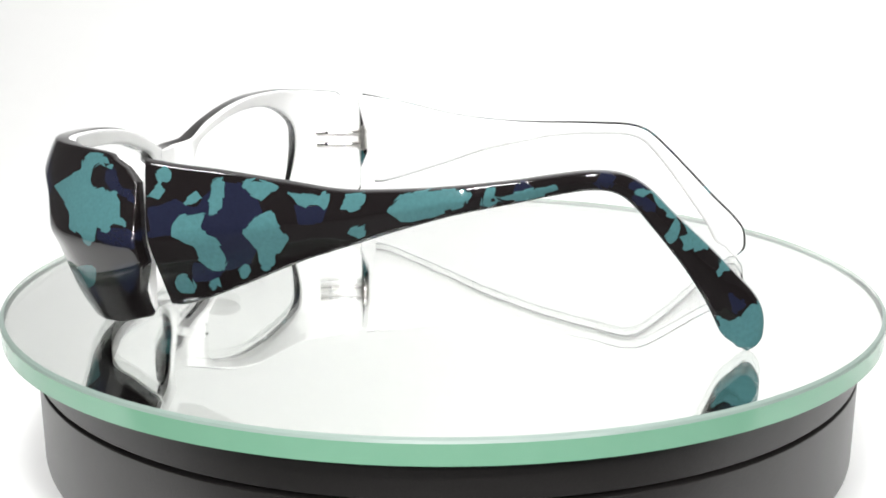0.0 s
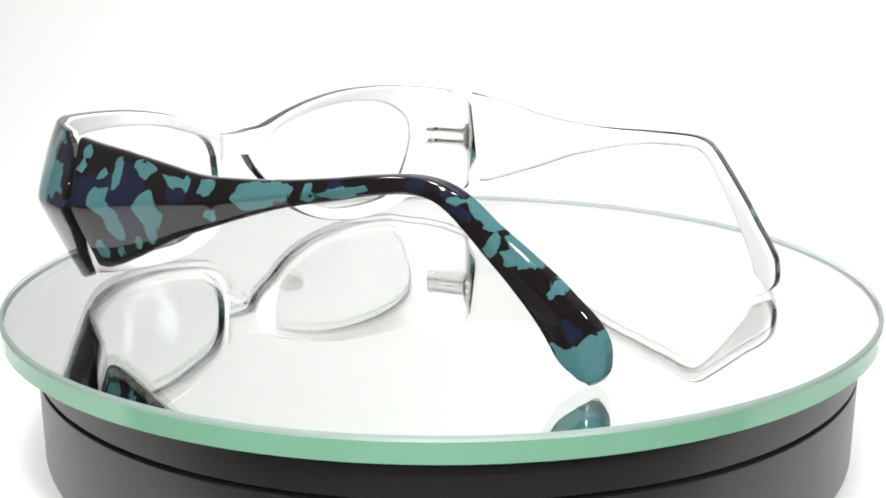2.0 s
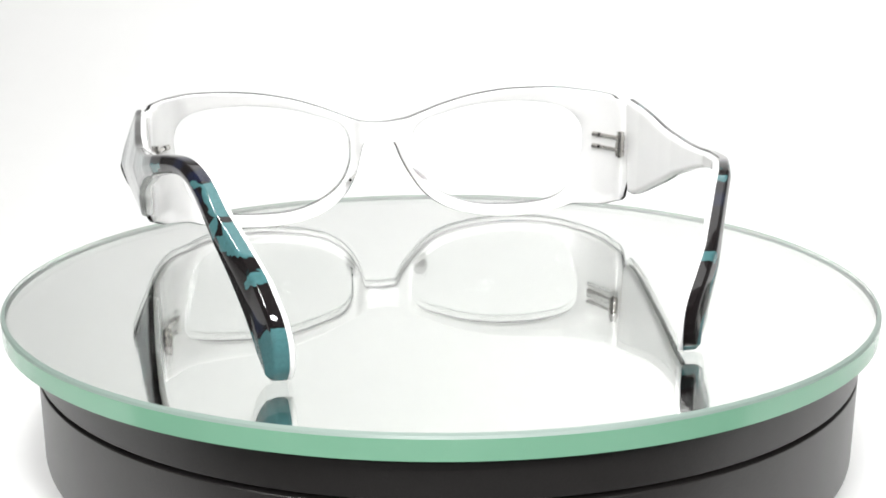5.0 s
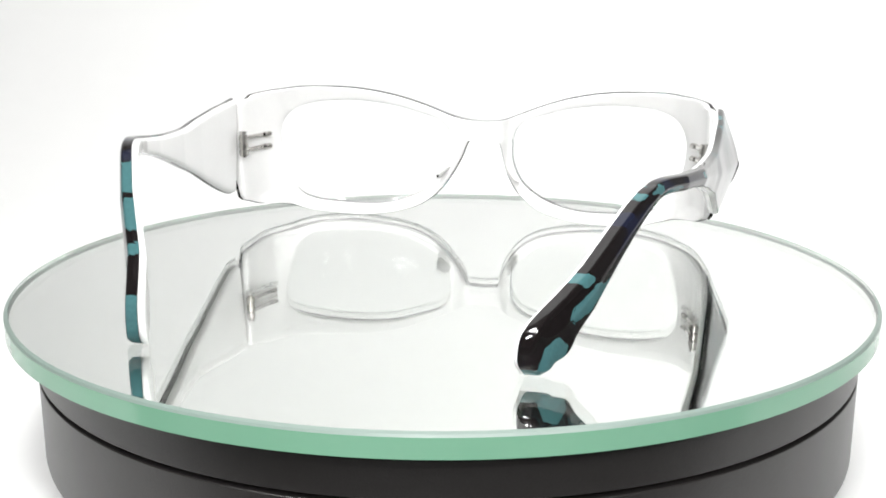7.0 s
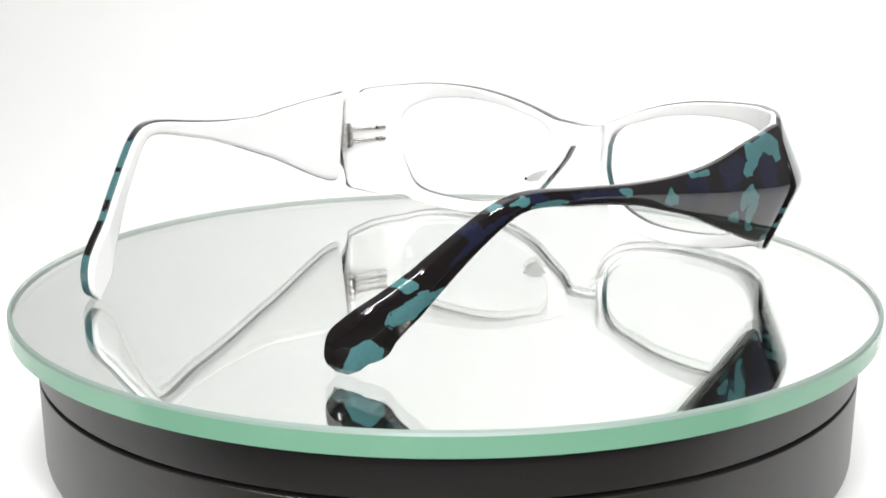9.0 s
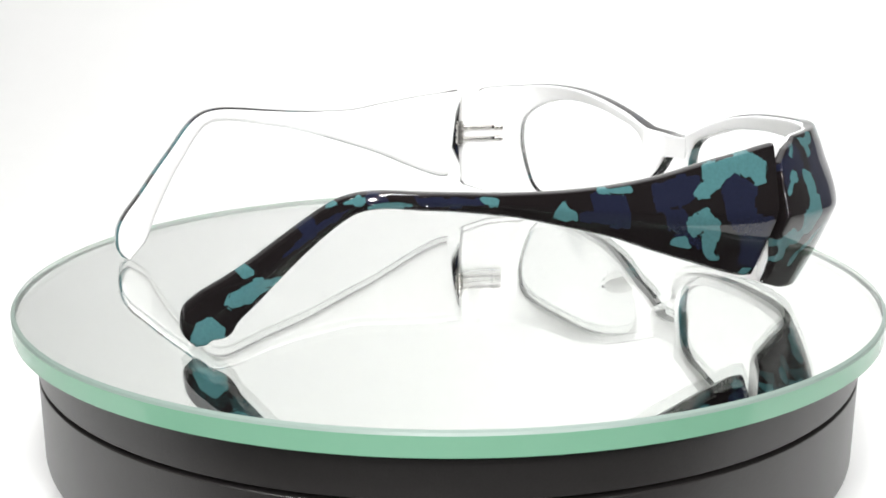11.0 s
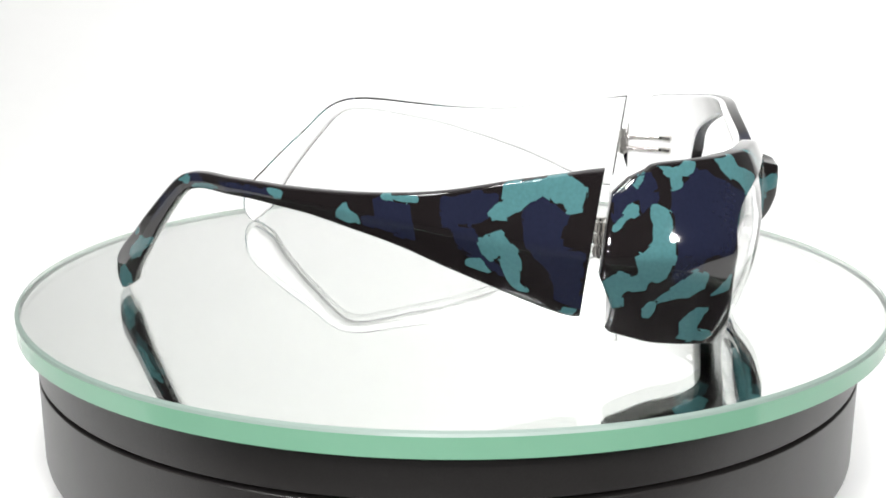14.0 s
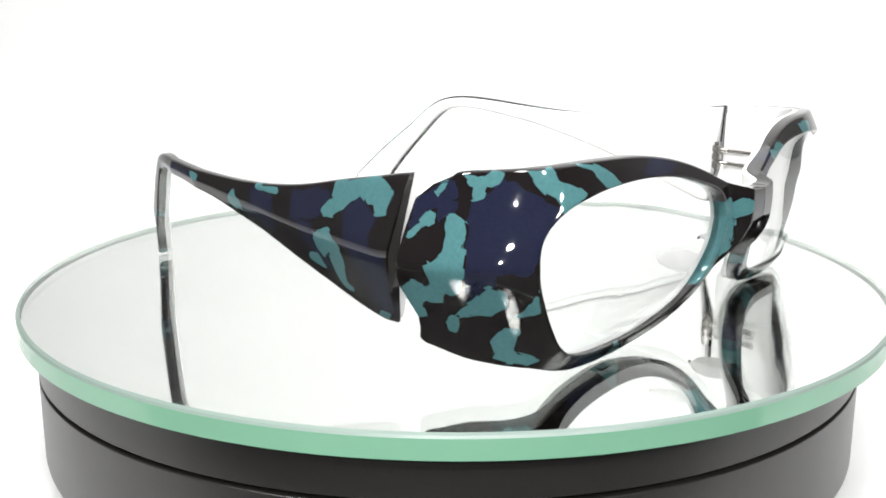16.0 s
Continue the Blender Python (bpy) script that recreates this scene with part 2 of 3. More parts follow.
def front_outline(lining=False):
    E = s_of(y=-2.6)
    top = spline([(0, 28.5), (5, 29.0), (10, 30.8), (19, 34.3), (28, 37.0), (38, 38.7), (48, 39.2), (s_of(x=57), 39.2), (s_of(x=63.5), 38.8), (s_of(y=8), 38.0), (84.2, 36.9)], 6)
    rear = np.array([(87.6, 35.6), (90.6, 33.0), (91.6, 27.7), (92.2, 23.0), (92.6, 18.6), (91.4, 15.6), (90.0, 12.3), (90.2, 9.8), (90.8, 7.8)])
    if lining:
        rear = np.array([(E - 2.6, 36.6), (E - 1.0, 35.4), (E - 0.8, 30), (E - 0.8, 22), (E - 0.8, 13), (E - 1.0, 8.2)])
    low = spline([(E - 2, 6.9), (s_of(y=4), 5.6), (s_of(y=9), 4.4), (s_of(x=65), 3.2), (s_of(x=59), 2.0), (52, 0.8), (43, 0.05), (34, 0.1), (25, 1.4), (18, 3.7), (12.5, 7.6), (8.6, 13), (6.4, 17.6), (5.2, 21.0), (3.9, 22.5), (0, 22.7)], 6)
    return np.vstack([top, rear, low, [(0, 24), (0, 25.5), (0, 27)]])


HOLE = spline([(9.6, 23.5), (11, 27), (14, 29.6), (19, 31.3), (27, 33.5), (36, 34.7), (45, 34.9), (55, 33.9), (62, 31.4), (66.2, 27.4), (67, 22), (65.6, 16.5), (63.2, 11.3), (59.8, 7.2), (54.5, 4.7), (44, 3.4), (30, 3.7), (20, 6.5), (13.4, 11), (10.1, 17), (9.6, 23.5)], 8)
MID = np.array([38.5, 19.5])


def hole_radius(phi):
    d = HOLE - MID
    a, r = np.arctan2(d[:, 1], d[:, 0]), np.hypot(*d.T)
    o = np.argsort(a)
    a, r = a[o], r[o]
    return np.interp(phi, np.r_[a[-1] - 2 * math.pi, a, a[0] + 2 * math.pi], np.r_[r[-1], r, r[0]])


def densify(loop, step):
    out = []
    for p, q in zip(loop, np.roll(loop, -1, axis=0)):
        n = max(1, int(np.ceil(np.hypot(*(q - p)) / step)))
        out += [p + (q - p) * i / n for i in range(n)]
    return np.array(out)


def place(s, z, d, side):
    x, y, nx, ny = on_plan(s)
    s, z = np.asarray(s, float), np.asarray(z, float)
    over, under = np.clip((z - 25) / 8, 0, 1), np.clip((28 - z) / 10, 0, 1)
    d = d - 1.2 * np.exp(-((s - 61) / 14) ** 2) + (1.3 if side > 0 else 0.0) * over * over * (3 - 2 * over) * np.exp(-((s - 58) / 13) ** 2)
    step = np.clip((9.4 - s) / 4.4, 0, 1)
    d = d - 3.6 * step * step * (3 - 2 * step)  # the bridge stands proud
    if side < 0:  # this half stands further forward before its corner, and leans in below
        d = d - 1.6 * np.exp(-((s - 46) / 14) ** 2) + 1.6 * under * under * (3 - 2 * under) * np.exp(-((s - 63) / 10) ** 2)
    return np.stack([side * (x - nx * d), y - ny * d, z], -1)


def front_layer(name, mat, lo, hi, label, rows, blobs=None, inset=0.0):
    """One acetate layer of the front, both halves: lo and hi tell where it lies between the faces (0 outer, 1 inner)."""
    loop = densify(front_outline(inset > 0), 0.6)
    n = len(loop)
    d = loop - MID
    phi = np.arctan2(d[:, 1], d[:, 0])
    hole = MID + hole_radius(phi)[:, None] * np.stack([np.cos(phi), np.sin(phi)], -1)
    seam = loop[:, 0] < 0.01
    loop = loop - (loop - hole) * (inset / np.hypot(*(loop - hole).T) * ~seam)[:, None]
    length = np.hypot(*(loop - hole).T)
    rnd = 0.55
    us = [("abs", 0.0), ("abs", 0.06), ("abs", 0.2)] + [("rel", k / rows) for k in range(rows + 1)] + [("end", 0.2), ("end", 0.06), ("end", 0.0)]
    verts, uvs, faces = [], [], []
    for side in (1, -1):
        base = len(verts)

        for face in (0, 1):
            for kind, u in us:
                if kind == "abs":
                    dist, edge = np.full(n, u * rnd * 2), u * rnd * 2
                elif kind == "end":
                    dist, edge = length - u * rnd * 2 * (~seam), u * rnd * 2
                else:
                    dist, edge = rnd + (length - rnd * (1 + ~seam)) * u, rnd
                p = hole + (loop - hole) * (dist / length)[:, None]
                out, inn = depths(p[:, 0], p[:, 1])
                t = np.full(n, lo if face == 0 else hi, dtype=float)
                t = np.where((t > 0) & (t < 1), t + 0.14 * np.clip((72 - p[:, 0]) / 8, 0, 1) + 0.18 * np.clip((17 - p[:, 0]) / 6, 0, 1) + 0.24 * np.exp(-((p[:, 0] - 66) / 3.5) ** 2), t)
                dep = out + (inn - out) * t
                if (face == 0 and lo == 0) or (face == 1 and hi == 1):
                    drop = rnd - math.sqrt(max(0, rnd ** 2 - (rnd - min(edge, rnd)) ** 2))
                    drop = np.where(seam & (kind == "end"), 0, drop)
                    dep = dep + drop * (1 if face == 0 else -1)
                else:
                    dep = dep + 0.02 * (-1 if face == 1 else 1)
                verts += list(place(p[:, 0], p[:, 1], dep, side))
                uvs += list(np.stack([p[:, 0] * side, p[:, 1]], -1))

        m = len(us)
        for face in (0, 1):
            for k in range(m - 1):
                for i in range(n):
                    j = (i + 1) % n
                    a = base + (face * m + k) * n
                    faces.append((a + i, a + j, a + n + j, a + n + i))
        for i in range(n):
            j = (i + 1) % n
            a, b = base, base + m * n
            faces.append((a + i, a + j, b + j, b + i))
            if not (seam[i] and seam[j]):
                a, b = base + (m - 1) * n, base + (2 * m - 1) * n
                faces.append((a + i, a + j, b + j, b + i))
    verts = (np.array(verts) + SHIFT) * MM
    uvs = np.array(uvs)
    fields = {k: flakes(uvs, v) for k, v in blobs.items()} if blobs else None
    return mesh_object(name, verts, faces, mat, glasses, label, fields)


def temple_paths(side):
    """Stations (y, z, half height) along the middle line, the outer edge's plan, and the ridge's height over it."""
    if side < 0:
        mid = [(-5.4, 23.7, 13.8), (-9.4, 23.6, 13.3), (-19, 25.0, 11.0), (-30, 26.6, 7.9), (-40, 27.7, 5.4), (-50, 29.4, 3.75), (-60, 31.2, 2.6), (-70, 32.8, 2.1), (-78, 34.1, 1.85), (-84, 34.6, 1.75), (-88.6, 33.8, 1.8),
               (-92.4, 31.2, 2.0), (-97, 26, 2.25), (-102.2, 20, 2.8), (-107, 13.8, 3.5), (-110.2, 9.3, 4.25), (-111.8, 6.2, 4.3), (-112.9, 3.4, 3.3), (-113.2, 1.4, 2.0), (-113.2, 0.3, 0.6)]
        plan = [(-4, -69.6), (-15, -69.6), (-30, -69.3), (-43, -68.6), (-62, -66.2), (-72, -64.3), (-78, -62.2), (-88, -58), (-98, -53.2), (-108, -47.2), (-113, -45.3), (-117, -44)]
    else:
        mid = [(-5.3, 23.5, 13.8), (-9.3, 23.3, 13.2), (-19, 23.9, 10.8), (-30, 24.7, 7.75), (-40, 25.9, 5.25), (-50, 27.0, 3.6), (-60, 28.3, 2.4), (-70, 29.3, 1.85), (-78, 29.8, 1.7), (-84, 30.1, 1.65), (-88, 29.6, 1.7),
               (-91.2, 28.1, 1.8), (-95.5, 24.4, 2.0), (-100.5, 19.4, 2.4), (-106.6, 12.9, 3.1), (-110.9, 8.5, 3.8), (-113.0, 5.6, 4.2), (-114.4, 3.2, 3.0), (-114.8, 1.2, 1.6), (-115.0, 0.25, 0.3)]
        plan = [(-4, 69.6), (-14, 69.5), (-21, 69.0), (-40, 67.6), (-66, 64.0), (-78, 60.2), (-90, 54.2), (-105, 44.4), (-115, 36), (-119, 33)]
    return spline(mid, 13), np.array(plan[::-1], float)


RIDGE = np.array([(-120, 0.8), (-80, 0.6), (-60, 0.7), (-45, 1.0), (-30, 2.2), (-14, 3.8), (-3, 5.6)])


def temple(side, blobs):
    mid, plan = temple_paths(side)
    th = new("temple_arm")
    th.parent = glasses
    n = len(mid)
    tan = np.gradient(mid[:, :2], axis=0)
    tan /= np.linalg.norm(tan, axis=1)[:, None]
    nor = np.stack([tan[:, 1], -tan[:, 0]], -1)
    nor[nor[:, 1] < 0] *= -1
    lean = np.clip(1 - np.arange(n) / 30.0, 0, 1)[:, None]
    nor = nor * (1 - lean) + np.array([0.13, 0.9915]) * lean
    nor[-48:] = [(tan[i, 1], -tan[i, 0]) for i in range(n - 48, n)]
    vs = np.r_[-1, -0.985, -0.95, -0.88, np.linspace(-0.78, 0.78, 35), 0.88, 0.95, 0.985, 1]
    k = len(vs)
    sign = 1 if side > 0 else -1

    def layer(name, mat, lo, hi, label, ahead, blobs=None):
        verts, uvs, faces = [], [], []
        for i in range(n):
            h = mid[i, 2]
            rr = min(0.6, h * 0.8)
            if ahead:
                rr = min(1.0, h * 0.8)
            inset = min(np.interp(mid[i, 0], [-80, -60, -48, -12, -5], [0.5, 0.35, 0.12, 0.1, 0.4]), h * 0.5) if ahead else 0
            for face in (0, 1):
                for v in vs:
                    yz = mid[i, :2] + nor[i] * (h - (inset if v > 0 or mid[i, 0] > -50 else 0.1 * inset)) * v
                    if ahead and i < 2:
                        yz = yz + np.array([ahead * (1 - 0.5 * i), 0])
                    edge = np.interp(yz[0], plan[:, 0], plan[:, 1] * sign)
                    bump = np.interp(yz[0], RIDGE[:, 0], RIDGE[:, 1]) * (1.0 - math.sqrt(v * v + 0.02) + 0.09)
                    xo = edge + bump
                    xi = edge - np.interp(yz[0], [-120, -60, -30, -3], [4.0, 3.6, 2.6, 2.3])
                    if i >= n - 13:
                        xo -= 0.075 * (i - n + 14)
                    split = np.interp(yz[0], [-120, -88, -60], [0.64, 0.6, 0.5])
                    x = xo + (xi - xo) * (lo if face == 0 else hi) * (2 * split if (lo, hi)[face] == 0.5 else 1)
                    if (face == 0 and lo == 0) or (face == 1 and hi == 1):
                        e = (1 - abs(v)) * h
                        drop = rr - math.sqrt(max(0, rr * rr - (rr - min(e, rr)) ** 2))
                        x += drop * (-1 if face == 0 else 1)
                    else:
                        x += 0.02 * (1 if face == 1 else -1)
                    verts.append((sign * x, yz[0], yz[1]))
                    uvs.append((yz[0], yz[1]))
        w = 2 * k
        for i in range(n - 1):
            a, b = i * w, (i + 1) * w
            for face in (0, 1):
                for j in range(k - 1):
                    faces.append((a + face * k + j, a + face * k + j + 1, b + face * k + j + 1, b + face * k + j))
            for j in (0, k - 1):
                faces.append((a + j, a + k + j, b + k + j, b + j))
        for i in (0, n - 1):
            for j in range(k - 1):
                a = i * w
                faces.append((a + j, a + j + 1, a + k + j + 1, a + k + j))
        uv = np.array(uvs)
        fields = {q: flakes(uv, s) for q, s in blobs.items()} if blobs else None
        return mesh_object(name, (np.array(verts) + SHIFT) * MM, faces, mat, th, label, fields)

    layer("outer_layer", CAMO, 0, 0.5, "teal, navy and black camouflage acetate", 0, blobs)
    layer("inner_layer", WHITE, 0.5, 1, "milky white acetate lining", -0.35)
    return th


def rod(bm, a, b, r, seg=12, cap=True):
    a, b = Vector(a), Vector(b)
    m = Matrix.Translation((a + b) / 2) @ (b - a).to_track_quat("Z", "Y").to_matrix().to_4x4()
    bmesh.ops.create_cone(bm, cap_ends=cap, segments=seg, radius1=r, radius2=r, depth=(b - a).length, matrix=m)


def hinge(side):
    """A five-barrel hinge with two flat arms along the end piece."""
    def at(x, y, z):
        return ((side * x + SHIFT[0]) * MM, (y + SHIFT[1]) * MM, z * MM)

    def along(y, z, lift):
        s = s_of(y=y)
        x, yy, nx, ny = on_plan(s)
        d = float(depths(np.array([s]), np.array([z]))[1][0]) + lift
        return at(float(x - nx * d), float(yy - ny * d), z)

    th = new("hinge")
    th.parent = glasses
    th["label"] = "small steel hinge with two arms"
    for z in (25.5, 21.9):
        bm = bmesh.new()
        rod(bm, at(65.7, -4.2, z), along(0.5, z, 0.35), 0.72 * MM)
        rod(bm, along(0.5, z, 0.35), along(9.5, z, 0.2), 0.62 * MM)
        part("arm", bm, STEEL, th)
        bm = bmesh.new()
        rod(bm, along(9.2, z, 0.15), along(10.6, z, 0.1), 0.5 * MM, 10)
        part("neck", bm, GROOVE, th, "dark recess of the arm")
        bm = bmesh.new()
        rod(bm, along(10.4, z, 0.15), along(14.0, z, 0.15), 0.78 * MM)
        part("rivet", bm, STEEL, th)
    for z in (25.9, 23.7, 21.5):
        bm = bmesh.new()
        rod(bm, at(65.7, -4.2, z - 0.98), at(65.7, -4.2, z + 0.98), 1.35 * MM, 18)
        bmesh.ops.bevel(bm, geom=bm.edges[:], offset=0.00025, segments=2, affect="EDGES")
        part("barrel", bm, STEEL, th)
    bm = bmesh.new()
    rod(bm, at(65.7, -4.2, 20.1), at(65.7, -4.2, 27.3), 0.6 * MM, 10)
    part("pin", bm, STEEL, th)
    bm = bmesh.new()
    rod(bm, at(65.7, -4.2, 27.2), at(65.7, -4.2, 27.75), 1.0 * MM, 14)
    part("screw_head", bm, STEEL, th)


def lens(side):
    bmv, faces = [], []
    n = len(HOLE) - 1
    ring = [1.008, 0.99, 0.8, 0.6, 0.4, 0.2]
    for face, d in ((0, 1.6), (1, 2.8)):
        for q in ring:
            p = MID + (HOLE[:n] - MID) * q
            out, inn = depths(p[:, 0], p[:, 1])
            dep = bowed(p[:, 1]) * 0.85 + d
            bmv += list(place(p[:, 0], p[:, 1], dep, side))
        out = place(np.array([MID[0]]), np.array([MID[1]]), np.array([bowed(MID[1]) * 0.85 + d]), side)
        bmv += list(out)
    k = len(ring)
    size = k * n + 1
    for face in (0, 1):
        b = face * size
        for r in range(k - 1):
            for i in range(n):
                j = (i + 1) % n
                faces.append((b + r * n + i, b + r * n + j, b + (r + 1) * n + j, b + (r + 1) * n + i))
        for i in range(n):
            faces.append((b + (k - 1) * n + i, b + (k - 1) * n + (i + 1) % n, b + k * n))
    for i in range(n):
        j = (i + 1) % n
        faces.append((i, j, size + j, size + i))
    mesh_object("lens", (np.array(bmv) + SHIFT) * MM, faces, LENS, glasses, "clear curved lens")


def nose_pad(side):
    bm = bmesh.new()
    bmesh.ops.create_uvsphere(bm, u_segments=32, v_segments=18, radius=1)
    for v in bm.verts:
        x, y, z = v.co
        back = 0.5 - 0.5 * y
        px = 10.1 + 0.3 * x * (0.6 + 0.4 * back) - 1.6 * z + 1.3 * back
        v.co = ((side * px + SHIFT[0]) * MM, (20.2 + 5.6 * y - 0.6 * z + SHIFT[1]) * MM, (13.6 + 1.9 * z) * MM)
    pad = part("nose_pad", bm, WHITE, glasses, "moulded white nose pad")
    if side < 0:
        bm = bmesh.new()
        bmesh.ops.create_uvsphere(bm, u_segments=12, v_segments=8, radius=0.42 * MM, matrix=Matrix.Translation(((-11.4 + SHIFT[0]) * MM, (14.2 + SHIFT[1]) * MM, 13.5 * MM)))
        part("speck", bm, GROOVE, pad, "tiny dark speck")


# flakes in the acetate: corners along the front (plan length, height) and along the temple arms (length, height), in mm
FRONT_TEAL_R = [
    [(68.5, 38.5), (63.5, 38.6), (62.2, 36.6), (57.0, 34.8), (59.6, 32.7), (61.9, 31.6), (63.3, 34.0), (65.7, 35.1), (67.1, 36.8)],
    [(81.8, 37.5), (79.1, 37.4), (77.7, 36.7), (75.6, 37.9), (73.0, 37.9), (74.0, 36.6), (76.7, 35.7), (77.2, 34.0), (79.3, 33.5), (79.4, 35.8)],
    [(90.8, 27.3), (89.1, 28.7), (87.2, 31.2), (85.8, 30.9), (86.3, 29.8), (88.1, 28.8), (90.1, 27.1)],
    [(83.5, 31.1), (82.2, 31.0), (80.1, 29.7), (79.6, 28.5), (80.7, 25.8), (79.6, 25.6), (79.8, 22.0), (80.4, 18.7), (82.0, 17.6), (84.2, 18.6), (85.8, 18.8), (87.0, 22.7), (85.3, 23.5), (83.4, 25.0), (83.2, 27.7), (83.6, 29.1)],
]
FRONT_TEAL_LOW = [
    [(91.7, 17.3), (90.3, 18.8), (88.9, 19.2), (87.2, 18.5), (85.7, 19.2), (84.5, 18.6), (85.0, 16.3), (87.5, 16.0), (88.4, 15.3), (88.1, 13.2), (89.7, 13.2), (90.5, 15.3)],
    [(78.0, 16.8), (75.9, 19.2), (73.5, 18.0), (73.3, 15.9), (76.0, 14.3), (78.5, 14.3), (81.3, 14.0), (80.4, 15.2)],
    [(83.9, 12.3), (82.1, 13.5), (81.9, 11.7), (82.7, 10.5), (83.6, 10.7)],
    [(73.5, 10.5), (72.1, 11.1), (70.2, 10.7), (70.5, 8.4), (70.8, 7.2), (65.8, 5.6), (68.0, 4.7), (75.0, 5.7), (74.0, 6.9), (74.9, 8.8)],
    [(68.8, 15.5), (67.2, 19.0), (66.8, 15.2), (69.8, 14.6)],
    [(56.8, 38.8), (52.8, 38.3), (49.8, 36.6), (48.0, 34.9), (49.5, 34.7), (51.8, 35.6), (53.9, 37.7)],
    [(86.4, 34.7), (84.5, 36.4), (85.1, 35.1), (85.9, 34.3)],
]
FRONT_NAVY_R = [
    [(79.1, 33.2), (73.2, 36.7), (70.4, 36.6), (68.3, 34.8), (62.0, 32.2), (69.3, 22.2), (79.2, 22.5), (79.4, 25.8), (79.4, 29.5)],
    [(79.6, 22.5), (74.4, 22.2), (74.8, 19.5), (78.2, 17.4), (80.0, 18.4)],
    [(90.4, 32.3), (87.9, 34.7), (83.4, 36.6), (82.5, 34.1), (83.7, 32.8), (86.9, 32.3), (89.0, 29.1), (90.5, 28.2)],
    [(85.5, 32.3), (82.0, 33.2), (82.7, 31.2), (83.8, 30.9), (85.4, 29.6)],
]
FRONT_TEAL_L = [
    [(-67.5, 30.6), (-71.5, 32.9), (-75.5, 34.2), (-74.6, 36.0), (-76.2, 37.4), (-81.6, 37.2), (-83.5, 35.6), (-80.2, 36.4), (-78.0, 35.2), (-78.3, 32.7), (-79.8, 31.3), (-82.8, 32.1), (-84.0, 30.7), (-86.0, 31.3), (-87.5, 29.9), (-88.0, 27.0), (-89.9, 25.7), (-86.9, 26.0), (-85.9, 24.6), (-83.3, 25.0), (-83.2, 22.6), (-81.0, 21.6), (-79.7, 23.3), (-76.4, 24.4), (-74.9, 27.3), (-71.4, 29.0)],
    [(-67.0, 13.7), (-78.1, 16.9), (-79.9, 16.3), (-77.5, 12.9), (-70.5, 10.5), (-68.0, 10.9)],
]
FRONT_NAVY_L = [
    [(-82.1, 34.0), (-84.0, 35.1), (-86.7, 32.3), (-90.0, 31.6), (-90.9, 29.7), (-87.6, 30.9), (-85.1, 31.7)],
    [(-83.5, 24.4), (-86.4, 25.2), (-90.4, 25.0), (-92.1, 24.3), (-92.0, 21.9), (-88.6, 21.5), (-83.8, 22.7)],
    [(-85.6, 17.7), (-91.6, 19.3), (-91.4, 17.1), (-87.3, 11.8), (-85.1, 14.0)],
    [(-68.0, 9.8), (-76.2, 12.0), (-77.9, 9.2), (-69.8, 6.6)],
]
BRIDGE_TEAL = [
    [(5, 24.5), (8, 23), (9, 25.5), (7, 27), (5, 26.5)],
    [(9, 27), (13, 26), (12, 20), (13, 14), (15, 10), (11, 11), (8, 17), (8, 22)],
    [(-17, 33), (-24, 35), (-25.5, 33.2), (-18, 31.3)],
    [(-8, 20), (-10.5, 20), (-11, 16.5), (-8.5, 15.5)],
    [(-10, 11.8), (-13.5, 11), (-13, 9), (-10.5, 9.4)],
    [(-38, 37.4), (-46, 37.6), (-45, 35.6), (-40, 35)],
    [(-26, 3.2), (-32, 2.6), (-31, 0.6), (-27, 0.8)],
    [(34, 0), (39, 3), (41, 0)],
    [(-62, 10), (-68, 6), (-60, 4)],
]
BRIDGE_NAVY = [
    [(-10, 30), (-16, 33.5), (-18, 31.5), (-12, 29)],
    [(-8, 19), (-11, 19), (-11.5, 12), (-9, 12)],
    [(-10, 10), (-14, 9), (-18, 4), (-13, 5)],
    [(-52, 38), (-60, 38), (-66, 30), (-68, 24), (-62, 30)],
    [(44, 0), (54, 1), (55, 4), (45, 3)],
    [(28, 36), (36, 38.5), (40, 36), (32, 35)],
    [(-2, 25), (3, 27), (4, 24), (0, 23)],
]
ARM_TEAL_R = [
    [(-21.0, 33.5), (-14.4, 35.1), (-10.5, 36.1), (-6.3, 33.7), (-7.1, 30.1), (-9.6, 29.6), (-10.6, 31.1), (-12.1, 31.0), (-12.7, 31.9), (-14.2, 32.6), (-16.2, 31.2), (-17.6, 29.7), (-20.1, 28.1), (-23.4, 27.6), (-23.7, 28.5), (-22.3, 30.2), (-21.3, 30.9)],
    [(-25.7, 24.2), (-23.6, 24.4), (-21.2, 25.4), (-19.9, 23.7), (-18.4, 22.2), (-17.9, 20.0), (-18.0, 16.0), (-16.3, 14.1), (-18.5, 14.6), (-20.1, 16.0), (-21.1, 18.6), (-21.5, 21.3), (-23.2, 19.8), (-24.4, 21.0)],
    [(-28.4, 18.6), (-27.5, 19.6), (-25.3, 19.8), (-24.1, 18.2), (-22.8, 17.1), (-26.4, 18.1)],
]
